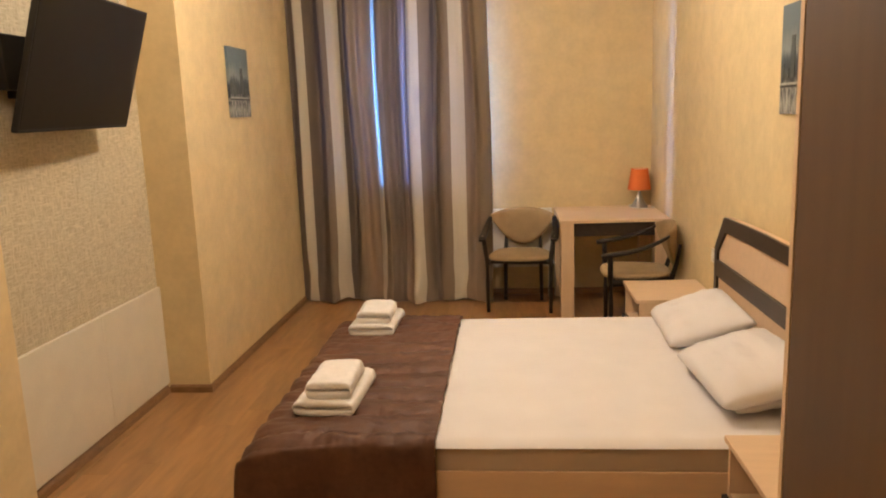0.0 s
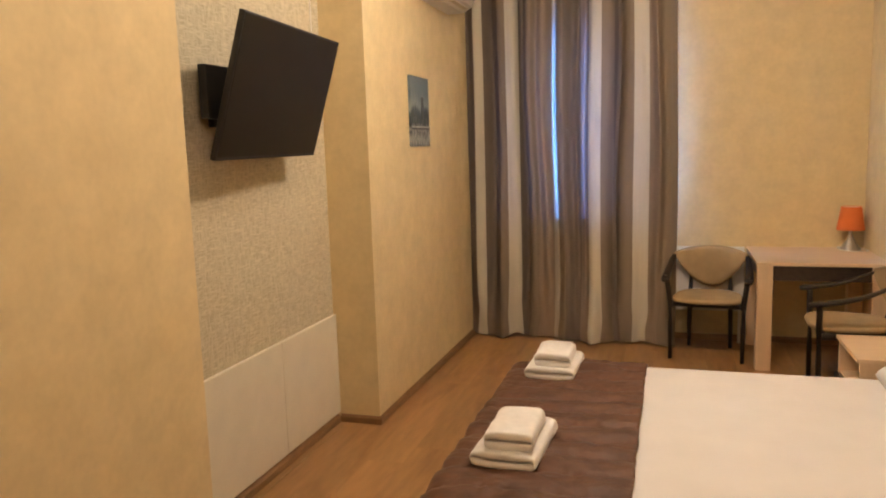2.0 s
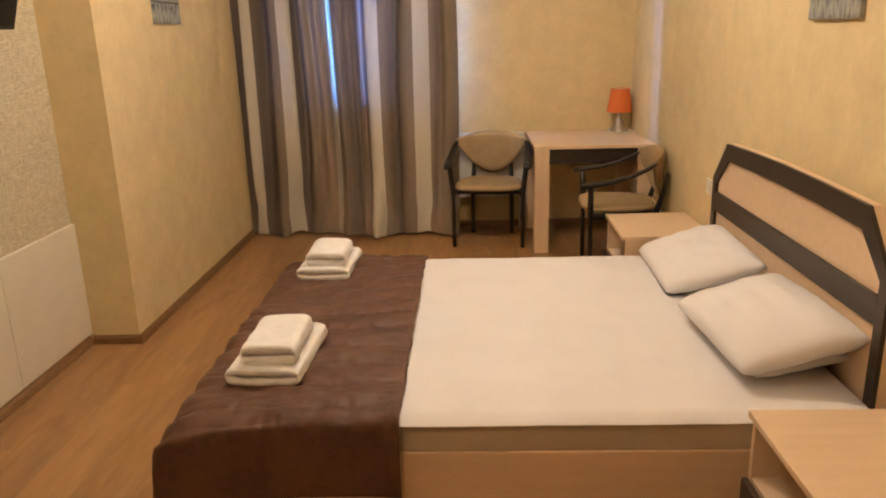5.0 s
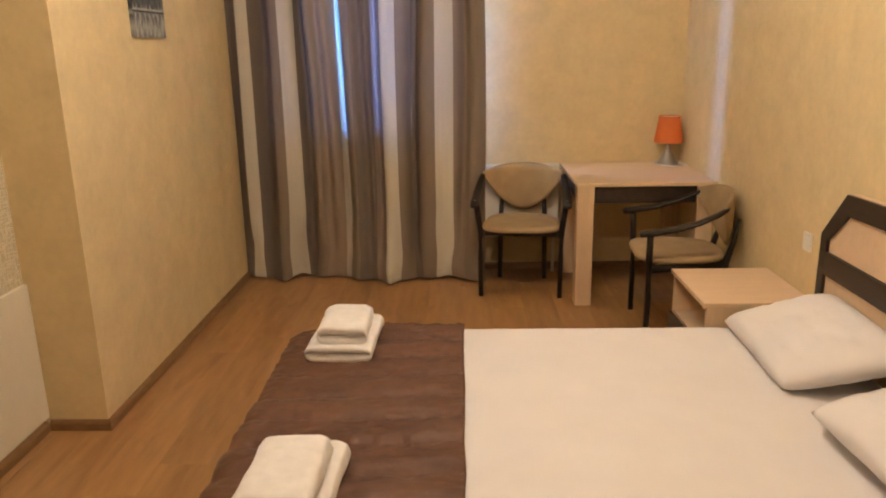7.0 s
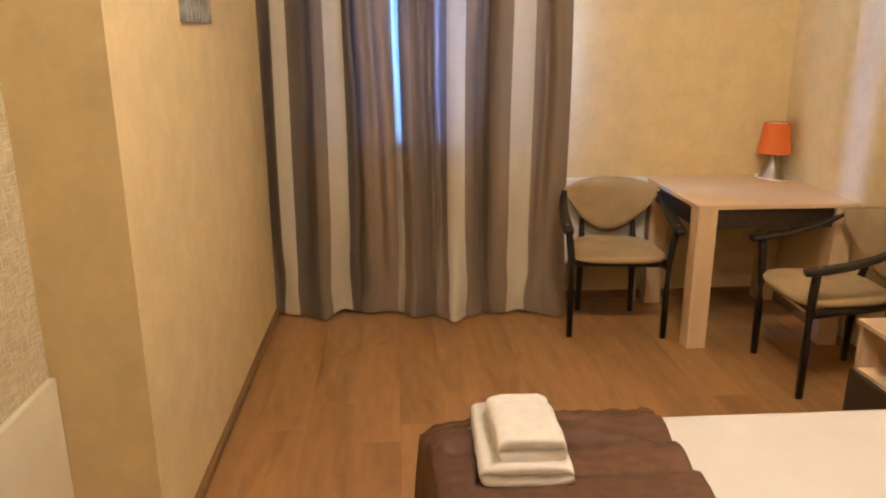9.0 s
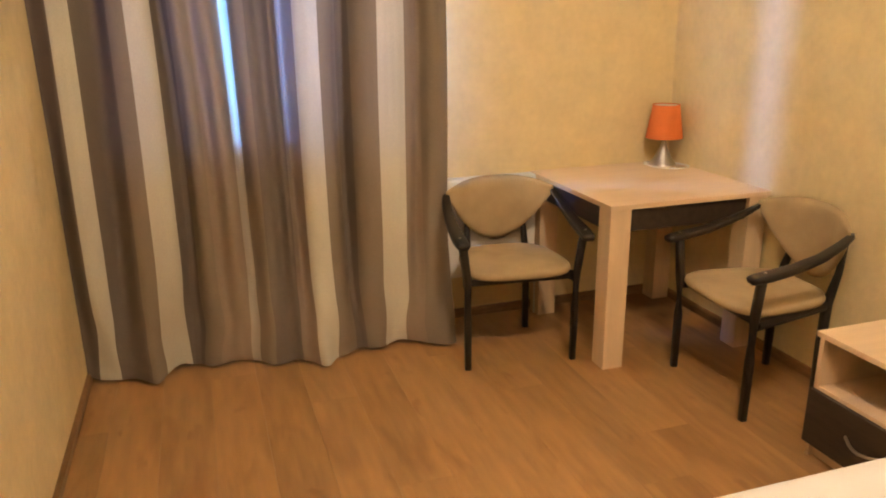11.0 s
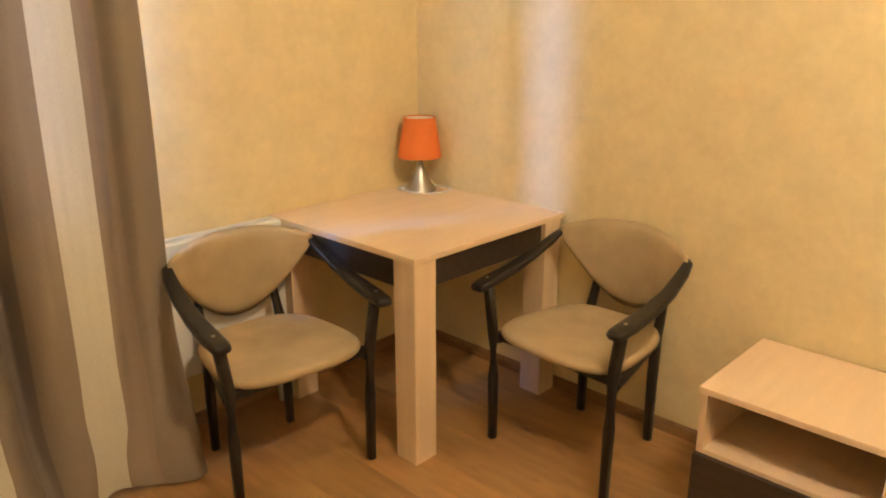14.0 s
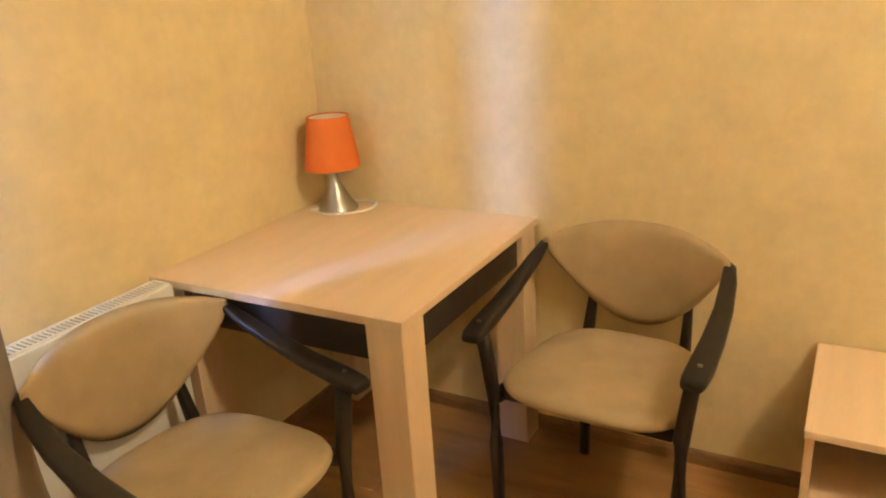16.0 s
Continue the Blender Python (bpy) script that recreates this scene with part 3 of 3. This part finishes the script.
part("switch", block(-0.192, -0.158, -0.094, -0.066, -0.004, 0.014, bevel=0.004), M_CORD, flex)

# ---- nightstands ----
def nightstand(y1, y0):
    """Origin at the wall; opens towards -x. Spans y0 to y1."""
    w = y1 - y0
    ns = thing("nightstand", (0, y0, 0), "light-veneer nightstand with open shelf and dark drawer", "nightstand", "nightstands beside the bed")
    part("top", block(-0.47, -0.012, 0, w, 0.455, 0.475, bevel=0.002), M_BEECH, ns)
    for y in (0.004, w - 0.022):
        part("side_panel", block(-0.455, -0.02, y, y + 0.018, 0.0, 0.4545), M_BEECHV, ns)
    part("back_panel", block(-0.032, -0.022, 0.0225, w - 0.0225, 0.05, 0.4545), M_BEECHV, ns)
    part("shelf", block(-0.452, -0.033, 0.0225, w - 0.0225, 0.255, 0.273), M_BEECH, ns)
    part("plinth", block(-0.435, -0.42, 0.0225, w - 0.0225, 0.0, 0.055), M_BEECH, ns)
    drawer = part("drawer_front", block(-0.474, -0.456, 0.003, w - 0.003, 0.058, 0.262, bevel=0.0015), M_WENGE, ns, "dark veneer drawer front")
    c = w / 2
    arc = [(-0.474 - 0.028 * math.sin(math.pi * k / 12), c - 0.075 + 0.15 * k / 12, 0.168 - 0.012 * math.sin(math.pi * k / 12)) for k in range(13)]
    part("handle", sweep(arc, [0.0055] * 13, 8), M_STEEL, drawer, "curved steel handle", True)
    return ns


first = nightstand(-1.612, -2.12)
copy_thing(first, pose(-0.012, -4.445, 0))

# wall socket
sock = thing("wall_socket", (0, -1.98, 0.70), "white double wall socket above the nightstand", "socket")
part("cover", block(-0.010, 0, -0.036, 0.036, -0.04, 0.04, bevel=0.003), M_WHITE, sock)
part("inset", spun([(0.022, 0), (0.022, 0.004), (0.018, 0.004)], 24), M_WHITE, sock)
bpy.context.scene.collection.objects[-1].matrix_basis = pose(-0.0102, 0, 0, 0, -90, 0)

# ---- bed ----
BY0, BY1, BX = -3.84, -2.17, -2.10
bed = thing("bed", (0, 0, 0), "double bed with light-veneer base and dark framed headboard", "bed")
for y in (BY0, BY1 - 0.022):
    part("side_board", block(BX + 0.0225, -0.062, y, y + 0.022, 0.03, 0.285, bevel=0.002), M_BEECH, bed)
part("foot_board", block(BX, BX + 0.022, BY0, BY1, 0.03, 0.285, bevel=0.002), M_BEECH, bed)
part("plinth", block(BX + 0.06, -0.1, BY0 + 0.05, BY1 - 0.05, 0.0, 0.06), M_WENGE, bed)
part("slat_base", block(BX + 0.024, -0.07, BY0 + 0.024, BY1 - 0.024, 0.2, 0.268), M_WENGE, bed)
HB = [(-2.215, 0.06), (-2.215, 0.80), (-2.375, 0.983), (-2.7, 0.992), (-3.0, 0.995), (-3.3, 0.992), (-3.635, 0.983), (-3.795, 0.80), (-3.795, 0.06)]
INNER = [(-2.262, 0.30), (-2.262, 0.782), (-2.398, 0.905), (-2.7, 0.914), (-3.0, 0.916), (-3.3, 0.914), (-3.612, 0.905), (-3.748, 0.782), (-3.748, 0.30)]
head = part("headboard", plate(HB, -0.052, -0.024, "x"), M_BEECH, bed, "light veneer panel in a dark frame")
ring = bmesh.new()
va, vb = [[ring.verts.new((x, *p)) for p in HB] for x in (-0.066, -0.0525)], [[ring.verts.new((x, *p)) for p in INNER] for x in (-0.066, -0.0525)]
for i in range(len(HB) - 1):
    for q in ((va[0][i], va[0][i + 1], vb[0][i + 1], vb[0][i]), (va[1][i], va[1][i + 1], vb[1][i + 1], vb[1][i]), (va[0][i], va[0][i + 1], va[1][i + 1], va[1][i]), (vb[0][i], vb[0][i + 1], vb[1][i + 1], vb[1][i])):
        ring.faces.new(q)
part("frame", ring, M_WENGE, head, "dark veneer frame")
part("crossband", block(-0.066, -0.0525, -3.747, -2.263, 0.645, 0.735), M_WENGE, head, "dark veneer band")

mattress = tagged(part("mattress", block(BX + 0.03, -0.07, BY0 + 0.008, BY1 - 0.008, 0.27, 0.392, bevel=0.025, segments=4), M_MATT, smooth=True), "beige fabric mattress on the bed base", "mattress")


def sheet():
    rows = []
    n, m = 50, 60
    for j in range(m + 1):
        v = j / m
        y = BY0 + (BY1 - BY0) * v
        row = []
        for k in range(n + 1):
            x = -1.62 + (1.62 - 0.072) * k / n
            d = min(v, 1 - v) * (BY1 - BY0)
            drop = 0.022 * math.exp(-d / 0.012)
            row.append((x, y + (0.004 if v > 0.5 else -0.004) * math.exp(-d / 0.02), 0.400 - drop + 0.0022 * noise.noise((x * 3, y * 3, 0)) + 0.0012 * noise.noise((x * 14, y * 5, 2))))
        rows.append(row)
    return tagged(part("bed_sheet", skin(rows), M_SHEET, smooth=True), "smooth white fitted sheet on the mattress", "bed sheet")


sheet()


def bedspread():
    """Folded brown spread across the foot; hangs over both sides and the foot end."""
    rows = []
    x0, x1, n, m = BX - 0.07, -1.475, 90, 300
    w = BY1 - BY0

    def hang(x):
        """The drop at the sides: longest at the foot corner, shortest halfway."""
        u = (x - x0) / (x1 - x0)
        return 0.235 + 0.075 * max(0.0, 1 - u / 0.4) ** 1.3 + 0.022 * max(0.0, (u - 0.55) / 0.45)

    def fold(a, b):
        """A sharp crease: ridged noise."""
        return 1 - min(1.0, abs(noise.noise((a, b, 31))) * 3.2)

    for k in range(m + 1):
        s = -0.27 + (w + 0.54) * k / m
        row = []
        for i in range(-8, n + 1):
            u = i / n
            x = x0 + (x1 - x0) * max(u, 0)
            near, far = s < 0, s > w
            down = max(-s, s - w, 0.0) / 0.27
            gather = noise.noise((x * 21, 0.0, 2 if near else 5)) + 0.6 * noise.noise((x * 47, 0.0, 8))
            z, out = 0.418, 0.0
            if near or far:
                z = 0.404 - down * (hang(x) + 0.010 * math.sin(7 * x + 2))
                z += 0.006 * gather * math.exp(-down / 0.2)
                out = 0.020 + 0.014 * (1 - math.exp(-down / 0.08)) + 0.009 * gather * math.exp(-down / 0.55) + 0.010 * noise.noise((x * 6, down * 1.5, 3)) * down
                y = BY0 - out if near else BY1 + out
            else:
                y = BY0 - 0.020 + (w + 0.04) * s / w
                e = min(s, w - s)
                z -= 0.026 * math.exp(-e / 0.028)
                # padded rows between seams, puckered along each seam
                q = (y * 6.35 + 0.06 * noise.noise((x * 4, y * 2, 3))) % 1.0
                seam = min(q, 1 - q)
                z += 0.016 * math.sin(math.pi * q) ** 0.55 - 0.008
                pucker = math.exp(-seam / 0.16)
                z += 0.010 * pucker * noise.noise((x * 34, y * 9, 11)) + 0.008 * pucker * noise.noise((x * 15, y * 6, 14))
                z += 0.018 * fold(x * 3.4 + y * 1.5, y * 5.5) * (1 - 0.6 * pucker) * max(0.0, 0.35 + noise.noise((x * 3, y * 2, 40)))
                z += 0.010 * noise.noise((x * 5, y * 11, 5)) + 0.006 * noise.noise((x * 17, y * 30, 8))
                z += 0.009 * gather * math.exp(-e / 0.055)
            if not (near or far):
                z += 0.02 * (x - x1)
            if i < 0:
                z += i * 0.03
                x = x0 - 0.012 * math.sin(-i / 8 * 1.5) + 0.005 * math.sin(12 * y) + 0.006 * noise.noise((y * 9, i * 0.2, 9))
            elif u < 0.05:
                z -= 0.012 * (1 - u / 0.05)
            corner = (math.exp(-max(s, 0) / 0.10) + math.exp(-max(w - s, 0) / 0.10)) * math.exp(-max(x - x0, 0) / 0.12)
            z -= 0.045 * corner
            if near:
                y -= 0.035 * corner
            x += -0.035 * min(corner, 1) * (1 + 0.6 * down) + 0.006 * noise.noise((y * 4, x * 3, 7))
            row.append((x, y, max(z, 0.03)))
        rows.append(row)
    ob = part("bedspread", skin(rows), M_SPREAD, smooth=True)
    mod = ob.modifiers.new("thickness", "SOLIDIFY")
    mod.thickness, mod.offset = 0.010, -0.2
    return tagged(ob, "quilted brown satin bedspread folded across the bed's foot", "bedspread")


bedspread()


def pillow(at, size, tilt, turn, label, seed, skew=0.0):
    w, d, h = size
    rows, n = [], 26
    for side in (1, -1):
        for j in range(n + 1):
            v = -1 + 2 * j / n
            if side < 0:
                v = -v
            row = []
            for k in range(n + 1):
                u = -1 + 2 * k / n
                bulge = max((1 - abs(u) ** 2.6) * (1 - abs(v) ** 2.6), 0) ** 0.46
                pinch = 1 - 0.045 * (1 - abs(u) ** 2) * abs(v) ** 2
                pinch2 = 1 - 0.04 * (1 - abs(v) ** 2) * abs(u) ** 2
                z = side * h / 2 * bulge * (1 + 0.14 * noise.noise((u * 1.7, v * 1.7, seed)))
                z += (0.012 * noise.noise((u * 3.2, v * 2.6, seed + 5)) + 0.014 * abs(noise.noise((u * 9 + v * 4, v * 7, seed + 8)))) * bulge
                soft = 1 - 0.05 * (u * v) ** 4
                row.append((u * d / 2 * pinch2 * soft, v * w / 2 * pinch * soft + skew * u, z))
            rows.append(row)
    bm = skin(rows)
    bmesh.ops.remove_doubles(bm, verts=bm.verts, dist=0.0004)
    ob = part("pillow", bm, M_SHEET, smooth=True)
    ob.matrix_basis = pose(*at, 0, tilt, turn)
    return tagged(ob, label, "pillow", "pillows on the bed")


pillow((-0.237, -2.575, 0.500), (0.67, 0.41, 0.145), -24, -2, "plump white cotton pillow leaning against the headboard", 1, -0.075)
pillow((-0.205, -3.33, 0.450), (0.62, 0.34, 0.085), -10, 3, "flat white pillow under a plump one", 9)
pillow((-0.245, -3.39, 0.525), (0.66, 0.405, 0.145), -19, 3, "plump white cotton pillow on top of a flat one", 4, -0.03)


def folded_towel(name_label, at, w, d, h, turn, seed):
    """A thick towel folded in on itself: round sides, and a slit between the layers at both ends."""
    ring = []
    for k in range(56):
        q = 2 * math.pi * k / 56
        c, sn = math.cos(q), math.sin(q)
        ring.append((math.copysign(abs(c) ** 0.34, c) * w / 2, math.copysign(abs(sn) ** 0.62, sn)))
    # along the length: (share of the half length, share of the height, share of the width)
    along = [(-1 + 2 * j / 24, 1.0, 1.0) for j in range(1, 24)]
    tip = [(0.95, 0.97, 0.995), (0.985, 0.88, 0.985), (1.0, 0.70, 0.97), (1.0, 0.45, 0.955), (0.985, 0.20, 0.93), (0.93, 0.07, 0.89), (0.84, 0.03, 0.85)]
    stations = [(-a, b, c) for a, b, c in reversed(tip)] + along + tip
    rows = []
    for v, tall, wide in stations:
        row = []
        for x, sz in ring:
            xx = x * wide
            puff = 1 + 0.10 * noise.noise((xx * 9, v * 1.6, seed)) - 0.10 * (abs(xx) / (w / 2)) ** 4
            slit = 0.010 * noise.noise((xx * 14, seed, 3)) * (1 - tall)
            z = h / 2 * (1 + sz * tall * (puff if sz > 0 else 1)) + slit
            z += 0.0030 * noise.noise((xx * 42, v * 8, seed + 2)) * max(sz, 0) * tall
            row.append((xx + 0.006 * noise.noise((sz * 1.3, v * 2.2, seed + 7)), v * d / 2 * (1 + 0.03 * noise.noise((xx * 10, sz, seed + 4))), max(z, 0.0)))
        rows.append(row)
    bm = skin(rows, True)
    bmesh.ops.holes_fill(bm, edges=[e for e in bm.edges if len(e.link_faces) == 1])
    ob = part("folded_towel", bm, M_TERRY, smooth=True)
    ob.matrix_basis = pose(*at, 0, 0, turn)
    return tagged(ob, name_label, "towel", "towels on the bedspread")


for (x, y), turn, seed, d in (((-1.93, -3.435), -3, 1, 0.42), ((-1.935, -2.385), -2, 6, 0.37)):
    folded_towel("large white terry towel folded on the bedspread", (x, y, 0.412), 0.25, d, 0.066, turn, seed)
    folded_towel("small white terry towel folded on a larger one", (x + 0.008, y - 0.035, 0.472), 0.185, d * 0.70, 0.076, turn + 3, seed + 3)

# ---- wardrobe by the entry ----
wr = thing("wardrobe", (0, 0, 0), "tall brown wardrobe with a light edge beside the nightstand", "wardrobe")
part("side_panel", block(-0.66, -0.002, -4.938, -4.92, 0, 2.35), M_BEECHV, wr, "light veneer side panel")
part("side_panel", block(-0.66, -0.002, -6.508, -6.49, 0, 2.35), M_BEECHV, wr, "light veneer side panel")
part("carcass", block(-0.638, -0.002, -6.489, -4.939, 0.0, 2.35), M_BROWN, wr)
for k in range(3):
    y = -6.488 + k * 0.5158
    d = part("door", block(-0.659, -0.640, y + 0.002, y + 0.5138, 0.06, 2.345, bevel=0.0015), M_BROWN, wr, "brown veneer door")

# ceiling light over the bed
cl = thing("ceiling_light", (LAMP[0], LAMP[1], H), "round white ceiling light over the bed", "ceiling light")
part("base_plate", spun([(0.09, -0.03), (0.10, -0.02), (0.10, 0.0)], 32), M_WHITE, cl, smooth=True)
part("stem", spun([(0.012, -0.13), (0.012, -0.03)], 16), M_STEEL, cl)

# ---- floor planks ----
PW, PL = 0.193, 1.29
base = bpy.data.objects["floor"]
shared = {}


def plank_mesh(length):
    key = round(length, 3)
    if key not in shared:
        shared[key] = mesh_of("plank", block(0.0003, PW - 0.0003, 0.0004, key - 0.0004, -0.008, 0.0), M_FLOOR)
    return shared[key]


for c in range(17):
    x = XN + c * PW if c < 16 else -PW
    y = YB - PL * random.random()
    while y < 0.0:
        lo, hi = max(y, YB), min(y + PL, 0.0)
        if hi - lo > 0.01 and c < 16:
            p = new("plank", plank_mesh(hi - lo))
            p.parent = base
            p.matrix_basis = pose(x, lo, 0)
        y += PL
strip = mesh_of("plank", block(XN + 16 * PW + 0.0003, 0.0, YB, 0.0, -0.008, 0.0), M_FLOOR)
new("plank", strip).parent = base
